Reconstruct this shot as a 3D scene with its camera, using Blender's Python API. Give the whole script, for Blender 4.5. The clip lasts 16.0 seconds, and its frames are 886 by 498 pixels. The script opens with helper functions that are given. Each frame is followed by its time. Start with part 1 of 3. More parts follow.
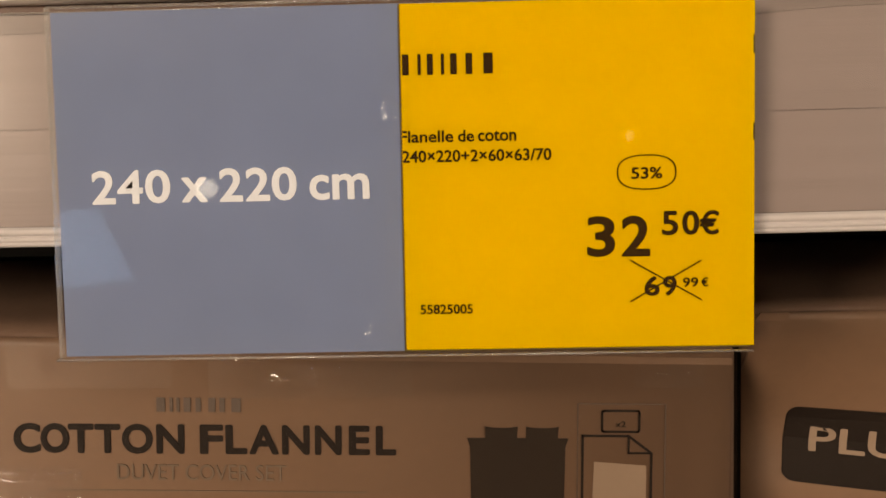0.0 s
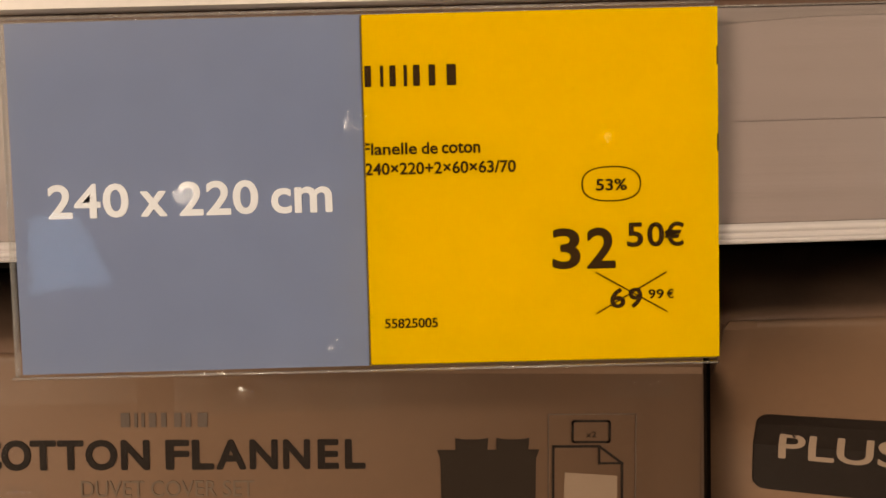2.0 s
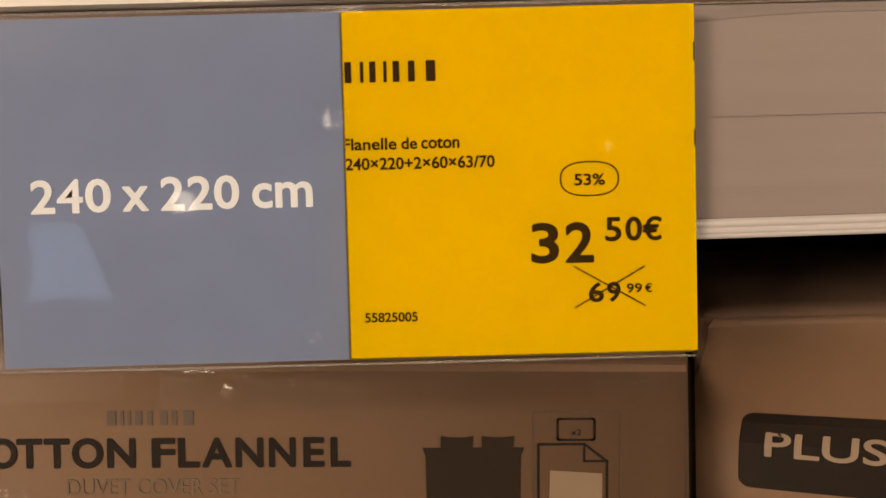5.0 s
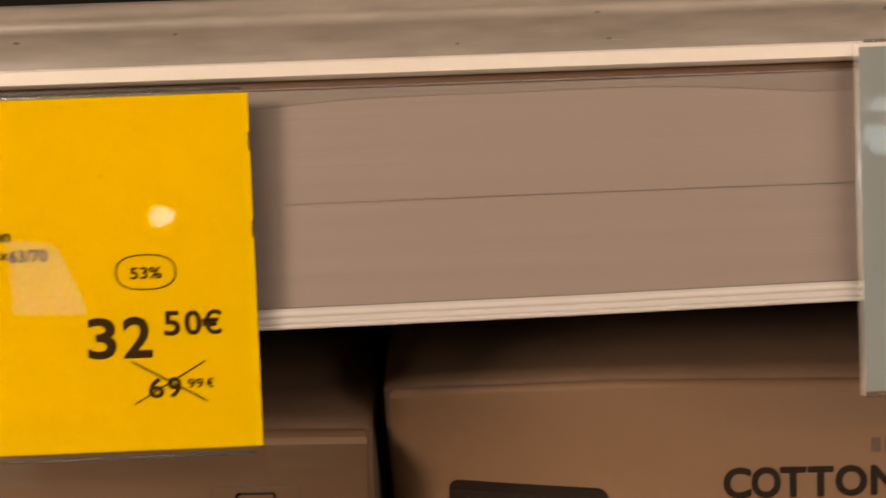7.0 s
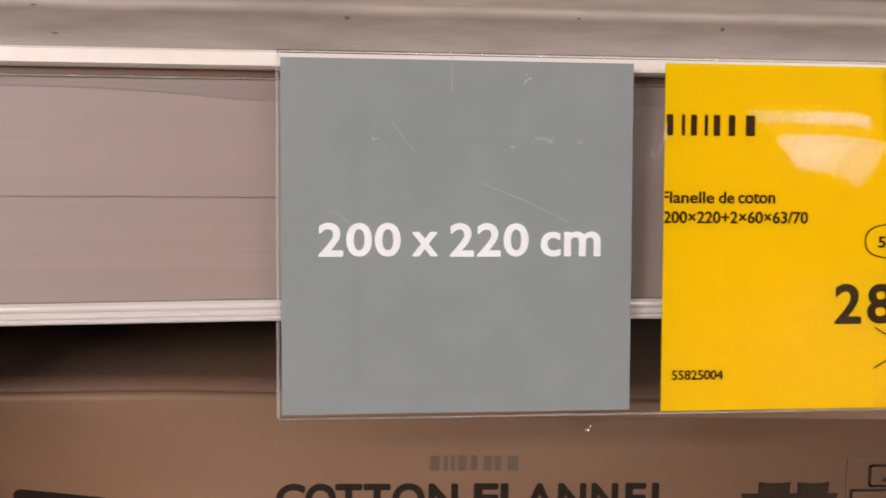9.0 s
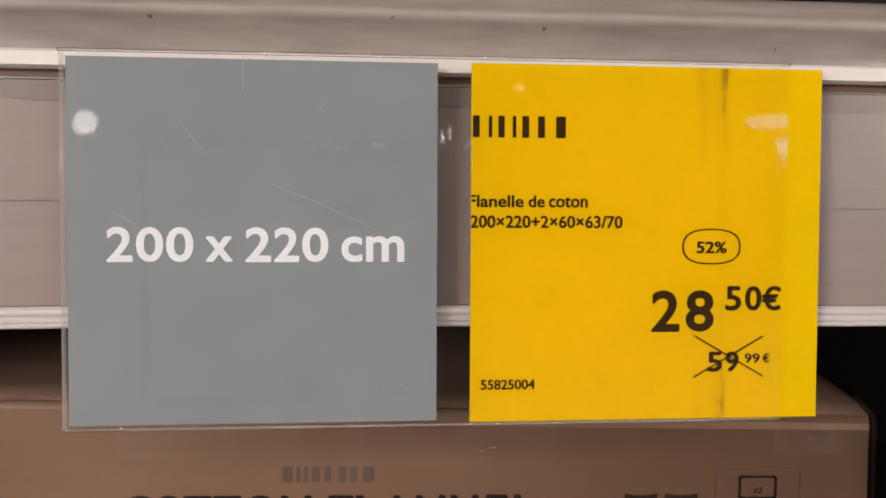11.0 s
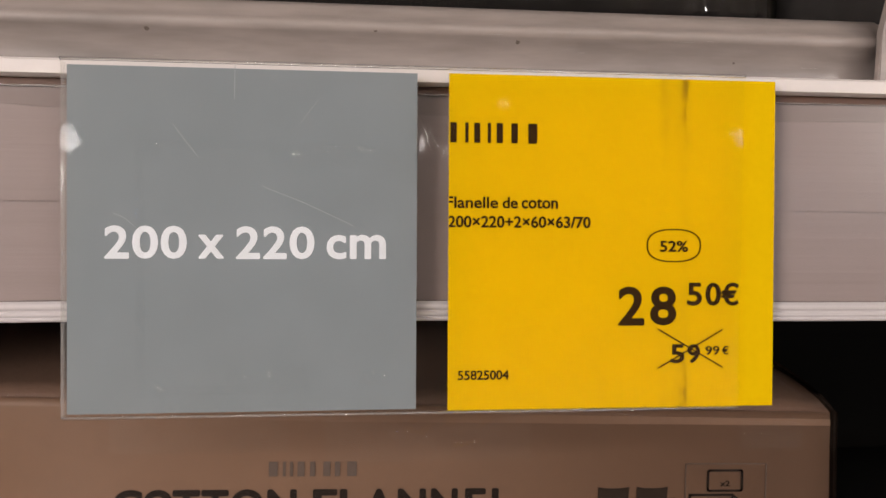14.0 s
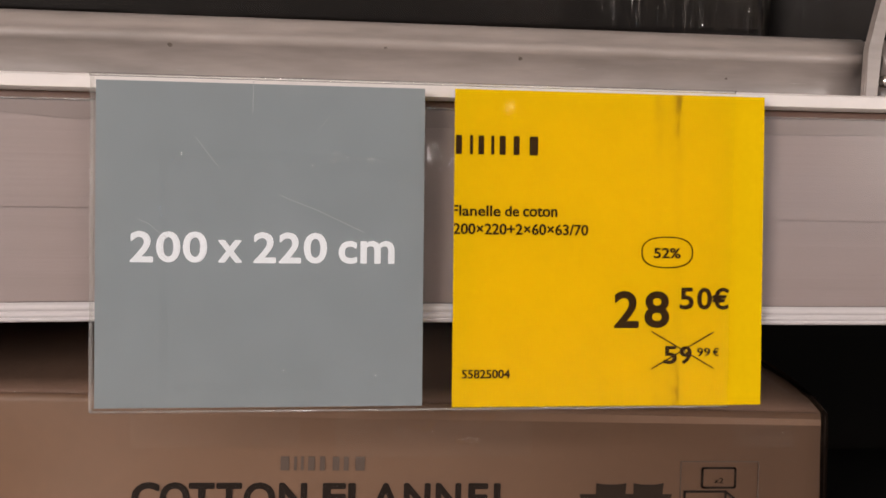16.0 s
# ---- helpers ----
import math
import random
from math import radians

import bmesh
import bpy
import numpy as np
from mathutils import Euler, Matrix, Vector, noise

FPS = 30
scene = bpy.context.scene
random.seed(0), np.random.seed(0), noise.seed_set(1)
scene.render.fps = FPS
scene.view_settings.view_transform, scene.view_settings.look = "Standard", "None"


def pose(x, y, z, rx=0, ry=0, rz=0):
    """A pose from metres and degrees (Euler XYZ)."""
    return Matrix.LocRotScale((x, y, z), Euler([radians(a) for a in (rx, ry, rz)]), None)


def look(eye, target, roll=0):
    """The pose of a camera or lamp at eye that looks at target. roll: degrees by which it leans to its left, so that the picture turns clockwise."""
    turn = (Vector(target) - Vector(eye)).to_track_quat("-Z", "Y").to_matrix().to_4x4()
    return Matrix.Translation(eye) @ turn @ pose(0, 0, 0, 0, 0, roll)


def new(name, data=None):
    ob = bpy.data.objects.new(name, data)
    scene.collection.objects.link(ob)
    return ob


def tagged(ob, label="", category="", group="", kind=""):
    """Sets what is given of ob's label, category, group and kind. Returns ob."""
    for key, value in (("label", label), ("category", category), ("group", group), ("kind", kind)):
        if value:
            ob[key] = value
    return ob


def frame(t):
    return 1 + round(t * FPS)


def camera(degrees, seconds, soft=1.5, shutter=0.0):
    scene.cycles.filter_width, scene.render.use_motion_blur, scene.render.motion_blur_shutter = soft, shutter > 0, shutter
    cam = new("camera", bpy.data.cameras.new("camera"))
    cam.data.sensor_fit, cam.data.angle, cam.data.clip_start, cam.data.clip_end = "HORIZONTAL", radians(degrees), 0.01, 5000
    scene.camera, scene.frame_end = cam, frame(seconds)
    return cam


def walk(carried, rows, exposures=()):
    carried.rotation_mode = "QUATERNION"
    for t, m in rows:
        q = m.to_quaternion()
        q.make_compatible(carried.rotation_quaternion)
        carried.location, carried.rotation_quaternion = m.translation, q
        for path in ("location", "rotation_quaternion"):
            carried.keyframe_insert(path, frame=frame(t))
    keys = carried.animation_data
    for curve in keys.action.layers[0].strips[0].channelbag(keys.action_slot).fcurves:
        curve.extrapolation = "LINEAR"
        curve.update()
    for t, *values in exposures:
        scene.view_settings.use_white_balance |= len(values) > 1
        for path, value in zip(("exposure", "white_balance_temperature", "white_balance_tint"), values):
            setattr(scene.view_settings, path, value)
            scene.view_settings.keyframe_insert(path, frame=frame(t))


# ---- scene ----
# camera and its walk
cam = camera(58.3, 16.0, soft=1.5, shutter=0.25)
PATH = [
    (0, (0.0175, -0.2414, 1.1404), (0.0128, -0.0418, 1.1288), -1.1),
    (0.5, (0.0196, -0.2427, 1.1338), (0.0159, -0.0430, 1.1243), -0.9),
    (1, (0.0237, -0.2358, 1.1411), (0.0226, -0.0361, 1.1305), -1.2),
    (1.5, (0.0222, -0.2367, 1.1429), (0.0218, -0.0370, 1.1324), -1.3),
    (2, (0.0223, -0.2387, 1.1429), (0.0226, -0.0390, 1.1322), -1.4),
    (2.5, (0.0249, -0.2396, 1.1433), (0.0257, -0.0398, 1.1353), -1.5),
    (3, (0.0247, -0.2387, 1.1407), (0.0257, -0.0389, 1.1332), -1.5),
    (5.5, (0.0319, -0.2409, 1.1385), (0.0320, -0.0411, 1.1299), -1.4),
    (6, (0.0543, -0.2388, 1.1417), (0.0545, -0.0389, 1.1338), -1.3),
    (6.5, (0.0983, -0.2387, 1.1482), (0.0997, -0.0388, 1.1413), -1.8),
    (7, (0.1576, -0.2355, 1.1589), (0.1606, -0.0356, 1.1529), -2.2),
    (7.5, (0.2107, -0.2276, 1.1739), (0.2228, -0.0284, 1.1614), -1.6),
    (8, (0.2617, -0.2203, 1.1716), (0.2756, -0.0212, 1.1592), -1.4),
    (8.5, (0.2894, -0.2266, 1.1703), (0.3035, -0.0274, 1.1596), -0.8),
    (9, (0.3145, -0.2311, 1.1619), (0.3307, -0.0320, 1.1536), 0.2),
    (9.5, (0.3372, -0.2327, 1.1605), (0.3541, -0.0336, 1.1536), 0.5),
    (10, (0.3593, -0.2259, 1.1626), (0.3736, -0.0266, 1.1548), 0.4),
    (12.5, (0.3758, -0.2371, 1.1586), (0.3970, -0.0383, 1.1550), -0.0),
    (13, (0.3734, -0.2406, 1.1585), (0.3944, -0.0417, 1.1552), 0.1),
    (13.5, (0.3745, -0.2437, 1.1581), (0.3953, -0.0448, 1.1550), 0.3),
    (14, (0.3729, -0.2433, 1.1562), (0.3932, -0.0443, 1.1538), 0.3),
    (14.5, (0.3724, -0.2397, 1.1534), (0.3924, -0.0407, 1.1513), 0.3),
    (15, (0.3718, -0.2368, 1.1525), (0.3914, -0.0377, 1.1503), 0.4),
    (15.5, (0.3703, -0.2390, 1.1521), (0.3897, -0.0400, 1.1501), 0.4),
    (16, (0.3715, -0.2575, 1.1578), (0.3904, -0.0584, 1.1557), 0.6),
]
walk(cam, [(t, look(eye, target, roll)) for t, eye, target, roll in PATH],
     exposures=[(0.0, -0.16, 8350, 11), (6.0, -0.17, 8600, 11), (6.5, -0.23, 9050, 12), (7.2, 0.06, 8150, 12), (8.2, 0.28, 6700, 12), (9.5, 0.20, 6350, 12), (12.3, 0.00, 6350, 12), (16.0, 0.03, 6280, 12)])

# light: unseen ceiling lamps, two added side lamps and a faint grey surround
world = bpy.data.worlds.new("shop")
scene.world = world
world.use_nodes = True
world.node_tree.nodes["Background"].inputs[0].default_value = (0.82, 0.81, 0.86, 1)
world.node_tree.nodes["Background"].inputs[1].default_value = 0.02


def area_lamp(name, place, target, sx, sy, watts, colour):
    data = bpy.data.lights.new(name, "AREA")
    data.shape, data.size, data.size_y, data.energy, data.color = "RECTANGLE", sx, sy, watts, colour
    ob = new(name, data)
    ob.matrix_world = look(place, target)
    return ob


WARM = (0.908, 0.812, 0.736)
area_lamp("aisle_lamp", (-1.4, -3.9, 2.80), (-0.3, -0.2, 1.1), 2.2, 0.5, 47, WARM)
area_lamp("aisle_lamp", (1.4, -3.9, 2.80), (0.4, -0.2, 1.1), 2.2, 0.5, 42, WARM)
# weak overhead lamp added to brighten the rolled edge and the lip
area_lamp("aisle_lamp", (0.1, -1.4, 2.80), (0.2, -0.2, 1.1), 2.4, 0.4, 4, WARM)
# side lamps without fittings, added to lighten the packs below the signs
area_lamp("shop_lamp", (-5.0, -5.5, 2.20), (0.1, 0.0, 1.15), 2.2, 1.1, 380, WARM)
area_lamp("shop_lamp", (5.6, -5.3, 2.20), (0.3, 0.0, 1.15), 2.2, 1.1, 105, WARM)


# ---- materials ----
def material(name, colour, rough=0.5, vary=0.08, scale=40.0, bump=0.0, bump_scale=200.0, metal=0.0, stretch=(1, 1, 1), coat=0.0, spec=0.5, coat_rough=0.05):
    m = bpy.data.materials.new(name)
    m.use_nodes = True
    n, l = m.node_tree.nodes, m.node_tree.links
    p = n["Principled BSDF"]
    p.inputs["Roughness"].default_value, p.inputs["Metallic"].default_value = rough, metal
    p.inputs["Coat Weight"].default_value, p.inputs["Coat Roughness"].default_value = coat, coat_rough
    p.inputs["Specular IOR Level"].default_value = spec
    co, mp = n.new("ShaderNodeTexCoord"), n.new("ShaderNodeMapping")
    mp.inputs["Scale"].default_value = stretch
    l.new(co.outputs["Object"], mp.inputs["Vector"])
    big, fine = n.new("ShaderNodeTexNoise"), n.new("ShaderNodeTexNoise")
    big.inputs["Scale"].default_value, fine.inputs["Scale"].default_value = scale, scale * 12
    big.inputs["Detail"].default_value = fine.inputs["Detail"].default_value = 4
    mixer = n.new("ShaderNodeMath")
    mixer.operation = "MULTIPLY_ADD"
    mixer.inputs[1].default_value = 0.5
    l.new(mp.outputs[0], big.inputs["Vector"]), l.new(mp.outputs[0], fine.inputs["Vector"])
    l.new(fine.outputs[0], mixer.inputs[0])
    half = n.new("ShaderNodeMath")
    half.operation = "MULTIPLY"
    half.inputs[1].default_value = 0.5
    l.new(big.outputs[0], half.inputs[0]), l.new(half.outputs[0], mixer.inputs[2])
    ramp = n.new("ShaderNodeMapRange")
    ramp.inputs[1].default_value, ramp.inputs[2].default_value = 0.3, 0.7
    ramp.inputs[3].default_value, ramp.inputs[4].default_value = 1 - vary, 1 + vary
    l.new(mixer.outputs[0], ramp.inputs[0])
    tint = n.new("ShaderNodeVectorMath")
    tint.operation = "SCALE"
    tint.inputs[0].default_value = colour
    l.new(ramp.outputs[0], tint.inputs["Scale"])
    l.new(tint.outputs[0], p.inputs["Base Color"])
    if bump:
        nb, b = n.new("ShaderNodeTexNoise"), n.new("ShaderNodeBump")
        nb.inputs["Scale"].default_value, nb.inputs["Detail"].default_value = bump_scale, 3
        b.inputs["Distance"].default_value, b.inputs["Strength"].default_value = bump, 1.0
        l.new(mp.outputs[0], nb.inputs["Vector"]), l.new(nb.outputs[0], b.inputs["Height"])
        l.new(b.outputs[0], p.inputs["Normal"])
    return m


def clear(name, gloss=1.0, rough=0.04, bump=0.0, scale=20.0, ior=1.5, tint=(0.98, 0.98, 0.97), haze=0.0, stretch=(1, 1, 1), ridged=False):
    """A clear plastic sheet: it lets light straight through and reflects by Fresnel; haze is a faint milky share."""
    m = bpy.data.materials.new(name)
    m.use_nodes = True
    n, l = m.node_tree.nodes, m.node_tree.links
    n.remove(n["Principled BSDF"])
    see, shine, mix, fr = n.new("ShaderNodeBsdfTransparent"), n.new("ShaderNodeBsdfGlossy"), n.new("ShaderNodeMixShader"), n.new("ShaderNodeFresnel")
    see.inputs[0].default_value = (*tint, 1)
    shine.inputs["Roughness"].default_value = rough
    shine.inputs["Color"].default_value = (gloss, gloss, gloss, 1)
    fr.inputs["IOR"].default_value = ior
    co, nb, b = n.new("ShaderNodeTexCoord"), n.new("ShaderNodeTexNoise"), n.new("ShaderNodeBump")
    nb.inputs["Scale"].default_value = scale
    nb.noise_type = "RIDGED_MULTIFRACTAL" if ridged else "FBM"
    b.inputs["Distance"].default_value = bump
    mp = n.new("ShaderNodeMapping")
    mp.inputs["Scale"].default_value = stretch
    l.new(co.outputs["Object"], mp.inputs["Vector"])
    l.new(mp.outputs[0], nb.inputs["Vector"]), l.new(nb.outputs[0], b.inputs["Height"])
    if bump:
        l.new(b.outputs[0], shine.inputs["Normal"])
    base = see.outputs[0]
    if haze:
        milk, hm = n.new("ShaderNodeBsdfDiffuse"), n.new("ShaderNodeMixShader")
        milk.inputs[0].default_value = (0.85, 0.82, 0.8, 1)
        hm.inputs[0].default_value = haze
        l.new(see.outputs[0], hm.inputs[1]), l.new(milk.outputs[0], hm.inputs[2])
        base = hm.outputs[0]
    l.new(fr.outputs[0], mix.inputs[0]), l.new(base, mix.inputs[1]), l.new(shine.outputs[0], mix.inputs[2])
    l.new(mix.outputs[0], n["Material Output"].inputs[0])
    return m


def glowing(name, colour, strength):
    m = bpy.data.materials.new(name)
    m.use_nodes = True
    n, l = m.node_tree.nodes, m.node_tree.links
    n.remove(n["Principled BSDF"])
    e = n.new("ShaderNodeEmission")
    e.inputs[0].default_value, e.inputs[1].default_value = (*colour, 1), strength
    l.new(e.outputs[0], n["Material Output"].inputs[0])
    return m


BLUE_CARD = material("blue_card", (0.180, 0.228, 0.365), 0.6, 0.06, 60, 0.00004, 900, spec=0.2)
GREY_CARD = material("grey_card", (0.239, 0.268, 0.287), 0.6, 0.06, 60, 0.00004, 900, spec=0.2)
YELLOW_CARD = material("yellow_card", (0.715, 0.467, 0.0), 0.7, 0.03, 50, 0.00003, 900, spec=0.0)
INK = material("black_ink", (0.033, 0.016, 0.004), 0.8, 0.2, 300, spec=0.1)


def stained(card):
    """The yellow card with dark vertical fold stains; x and z are the card's own metres."""
    m = card.copy()
    m.name = "stained_yellow_card"
    n, l = m.node_tree.nodes, m.node_tree.links
    p = n["Principled BSDF"]
    was = p.inputs["Base Color"].links[0].from_socket
    co, sep = n.new("ShaderNodeTexCoord"), n.new("ShaderNodeSeparateXYZ")
    l.new(co.outputs["Object"], sep.inputs[0])
    mp, no = n.new("ShaderNodeMapping"), n.new("ShaderNodeTexNoise")
    mp.inputs["Scale"].default_value = (700, 1, 150)
    no.inputs["Scale"].default_value, no.inputs["Detail"].default_value = 1.0, 3
    l.new(co.outputs["Object"], mp.inputs["Vector"]), l.new(mp.outputs[0], no.inputs["Vector"])
    total = None

    def calc(kind, a, b, c=None):
        k = n.new("ShaderNodeMath")
        k.operation = kind
        for slot, v in enumerate((a, b, c)):
            if v is None:
                continue
            if isinstance(v, (int, float)):
                k.inputs[slot].default_value = v
            else:
                l.new(v, k.inputs[slot])
        return k.outputs[0]

    def ramp(v, a, b, c, d):
        k = n.new("ShaderNodeMapRange")
        k.interpolation_type = "SMOOTHSTEP"
        for slot, x in enumerate((a, b, c, d)):
            k.inputs[slot + 1].default_value = x
        l.new(v, k.inputs[0])
        return k.outputs[0]

    for x0, w, top, low in ((0.0757, 0.0019, 0.66, 0.72), (0.0690, 0.0024, 0.36, 0.10), (0.0738, 0.0034, 0.18, 0.14)):
        near = ramp(calc("ABSOLUTE", calc("SUBTRACT", sep.outputs["X"], x0), 0), 0.0, w, 1.0, 0.0)
        ends = calc("MAXIMUM", ramp(sep.outputs["Z"], -0.030, 0.0, 0.10 * low, top), ramp(sep.outputs["Z"], -0.104, -0.080, low, 0.0))
        stain = calc("MULTIPLY", near, ends)
        total = stain if total is None else calc("ADD", total, stain)
    amount = calc("MULTIPLY", total, ramp(no.outputs[0], 0.36, 0.62, 0.12, 1.0))
    mix = n.new("ShaderNodeMix")
    mix.data_type = "RGBA"
    l.new(amount, mix.inputs[0]), l.new(was, mix.inputs[6])
    mix.inputs[7].default_value = (0.16, 0.085, 0.01, 1)
    l.new(mix.outputs[2], p.inputs["Base Color"])
    return m


STAINED_CARD = stained(YELLOW_CARD)
WHITE_INK = material("white_ink", (0.80, 0.82, 0.86), 0.6, 0.04, 200)
WHITE_PVC = material("white_plastic", (0.61, 0.59, 0.585), 0.16, 0.04, 30, 0.00002, 400)
BEAD_PVC = material("glossy_white_plastic", (0.60, 0.57, 0.58), 0.10, 0.04, 30, 0.00003, 90, stretch=(0.1, 1, 1), coat=0.6)
CREAM_PVC = material("cream_plastic", (0.72, 0.675, 0.66), 0.35, 0.03, 30)
PAPER = material("white_paper", (0.352, 0.275, 0.264), 0.6, 0.075, 24, 0.00015, 60, stretch=(0.04, 1, 10))
# darker copy of the paper for strips that lie in shade
SHADED_PAPER = material("shaded_paper", (0.29, 0.23, 0.218), 0.7, 0.12, 30, stretch=(0.05, 1, 6))
TORN = material("torn_edge", (0.10, 0.065, 0.01), 0.8, 0.3, 400)
METAL = material("painted_metal", (0.300, 0.260, 0.242), 0.42, 0.30, 18, 0.00020, 90, stretch=(0.18, 1, 1), coat=0.45, coat_rough=0.22)
DARK_MARK = material("dark_scuff", (0.13, 0.105, 0.09), 0.7, 0.3, 300)
CHROME = material("chrome", (0.7, 0.68, 0.65), 0.15, 0.1, 100, metal=1.0)
# brown that stands for the shade under the rail's top lip
LIP_SHADE = material("lip_shade", (0.105, 0.048, 0.028), 0.5, 0.1, 40)
PALE_STEEL = material("pale_steel", (0.26, 0.21, 0.17), 0.45, 0.08, 30)
STEEL = material("grey_steel", (0.32, 0.30, 0.28), 0.45, 0.08, 30)
# cream card coloured brown: the shade under the shelf is in the colour
CARTON = material("shaded_cream_card", (0.228, 0.129, 0.079), 0.5, 0.07, 25, 0.0001, 60)
# cloth darkened too, for the shade that the shelf casts on the packs
LINEN = material("shaded_cotton", (0.190, 0.110, 0.074), 0.85, 0.12, 30, 0.0002, 900)
CHARCOAL = material("charcoal_print", (0.020, 0.013, 0.010), 0.6, 0.1, 100, spec=0.15)
DARK_PRINT = material("dark_print", (0.030, 0.019, 0.013), 0.6, 0.1, 100, spec=0.15)
LIGHTER_PANEL = material("lighter_panel", (0.30, 0.205, 0.145), 0.5, 0.05, 60)
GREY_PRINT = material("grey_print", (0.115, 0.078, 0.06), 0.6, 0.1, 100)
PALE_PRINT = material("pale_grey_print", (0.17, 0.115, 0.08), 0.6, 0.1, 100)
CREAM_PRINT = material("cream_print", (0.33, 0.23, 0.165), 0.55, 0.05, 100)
BLACK_CLOTH = material("black_cotton", (0.018, 0.015, 0.014), 0.7, 0.3, 60)
POCKET = clear("clear_pocket", 1.0, 0.035, 0.0003, 14, ior=1.38, tint=(0.96, 0.96, 0.95))
RAIL_FILM = clear("clear_rail_film", 0.30, 0.25, 0.0003, 30, ior=1.47)
CREASED = clear("creased_pocket", 0.55, 0.07, 0.0, 20, ior=1.33, tint=(1, 1, 1))
BAG = clear("clear_bag", 0.22, 0.13, 0.0016, 9, ior=1.4, ridged=True)
RUFFLE = clear("wrinkled_bag", 1.0, 0.09, 0.0, 20, ior=1.45, tint=(1, 1, 1))
CRINKLED = clear("crinkled_bag", 0.8, 0.06, 0.012, 42, stretch=(5, 1, 0.7))
BEAD = clear("clear_bead", 1.0, 0.08, 0.0, 20, 1.5, haze=0.10)
METAL_SCRATCH = material("worn_metal", (0.36, 0.34, 0.31), 0.35, 0.2, 200)
SCRATCH = material("scratched_plastic", (0.32, 0.35, 0.35), 0.5, 0.1, 300)
WALL_PAINT = material("wall_paint", (0.52, 0.46, 0.40), 0.8, 0.06, 2, 0.0005, 60)
FLOOR_TILE = material("floor_tile", (0.42, 0.37, 0.32), 0.5, 0.1, 3)
CEILING_TILE = material("ceiling_tile", (0.45, 0.42, 0.38), 0.9, 0.08, 4)
# black for housings and frame; also stands for the shade inside the shelf
BLACK_AND_SHADE = material("black_and_shade", (0.005, 0.0045, 0.004), 0.9, 0.1, 30, spec=0.1)
WARM_LENS = glowing("warm_lamp_lens", (1.0, 0.80, 0.50), 8)
LAMP_LENS = glowing("lamp_lens", (0.908, 0.873, 0.81), 17)
DAY_GLOW = glowing("daylight_glow", (0.58, 0.80, 1.0), 8.4)
DIM_GLOW = glowing("dim_daylight_glow", (0.60, 0.82, 1.0), 4.8)
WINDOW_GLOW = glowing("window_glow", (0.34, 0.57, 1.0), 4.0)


# ---- making meshes ----
def finish(name, bm, mat, smooth=False):
    me = bpy.data.meshes.new(name)
    bmesh.ops.recalc_face_normals(bm, faces=bm.faces)
    bm.to_mesh(me)
    bm.free()
    me.materials.append(mat)
    if smooth:
        for f in me.polygons:
            f.use_smooth = len(f.vertices) <= 4
    return new(name, me)


def thing(name, bm, mat, label, category, group="", kind="", smooth=False):
    return tagged(finish(name, bm, mat, smooth), label, category, group, kind)


def root(name, m, label, category, group="", kind=""):
    ob = new(name)
    ob.matrix_world = m
    return tagged(ob, label, category, group, kind)


def part(name, bm, mat, parent, label="", smooth=False):
    ob = finish(name, bm, mat, smooth)
    ob.parent = parent
    return tagged(ob, label) if label else ob


def box(bm, x0, x1, y0, y1, z0, z1, bevel=0.0):
    made = bmesh.ops.create_cube(bm, size=1)["verts"]
    for v in made:
        v.co = Vector(((x0 + x1) / 2 + v.co.x * (x1 - x0), (y0 + y1) / 2 + v.co.y * (y1 - y0), (z0 + z1) / 2 + v.co.z * (z1 - z0)))
    if bevel:
        bmesh.ops.bevel(bm, geom=list({e for v in made for e in v.link_edges}), offset=bevel, segments=2, affect="EDGES")
    return bm


def boxed(*a, **k):
    return box(bmesh.new(), *a, **k)


def prism(points, x0, x1, steps=1):
    """A profile of (y, z) drawn along x."""
    bm = bmesh.new()
    rings = [[bm.verts.new((x0 + (x1 - x0) * i / steps, y, z)) for y, z in points] for i in range(steps + 1)]
    n = len(points)
    for a, b in zip(rings, rings[1:]):
        for i in range(n):
            bm.faces.new((a[i], a[(i + 1) % n], b[(i + 1) % n], b[i]))
    bm.faces.new(rings[0]), bm.faces.new(rings[-1])
    return bm


def slab(outline, y0, y1):
    """An outline of (x, z) given a thickness from y0 to y1."""
    bm = bmesh.new()
    front, back = [bm.verts.new((x, y0, z)) for x, z in outline], [bm.verts.new((x, y1, z)) for x, z in outline]
    n = len(outline)
    bm.faces.new(front), bm.faces.new(back)
    for i in range(n):
        bm.faces.new((front[i], front[(i + 1) % n], back[(i + 1) % n], back[i]))
    return bm


def stroke(bm, points, w, y0, y1, closed=False):
    """Straight bars of width w from point to point (x, z)."""
    ends = list(zip(points, points[1:] + points[:1] if closed else points[1:]))
    for (ax, az), (bx, bz) in ends:
        d = Vector((bx - ax, bz - az))
        d.normalize()
        s, e = Vector((-d.y, d.x)) * w / 2, d * w / 2
        c = [Vector((ax, az)) - e + s, Vector((bx, bz)) + e + s, Vector((bx, bz)) + e - s, Vector((ax, az)) - e - s]
        f, k = [bm.verts.new((v.x, y0, v.y)) for v in c], [bm.verts.new((v.x, y1, v.y)) for v in c]
        bm.faces.new(f), bm.faces.new(k)
        for i in range(4):
            bm.faces.new((f[i], f[(i + 1) % 4], k[(i + 1) % 4], k[i]))
    return bm


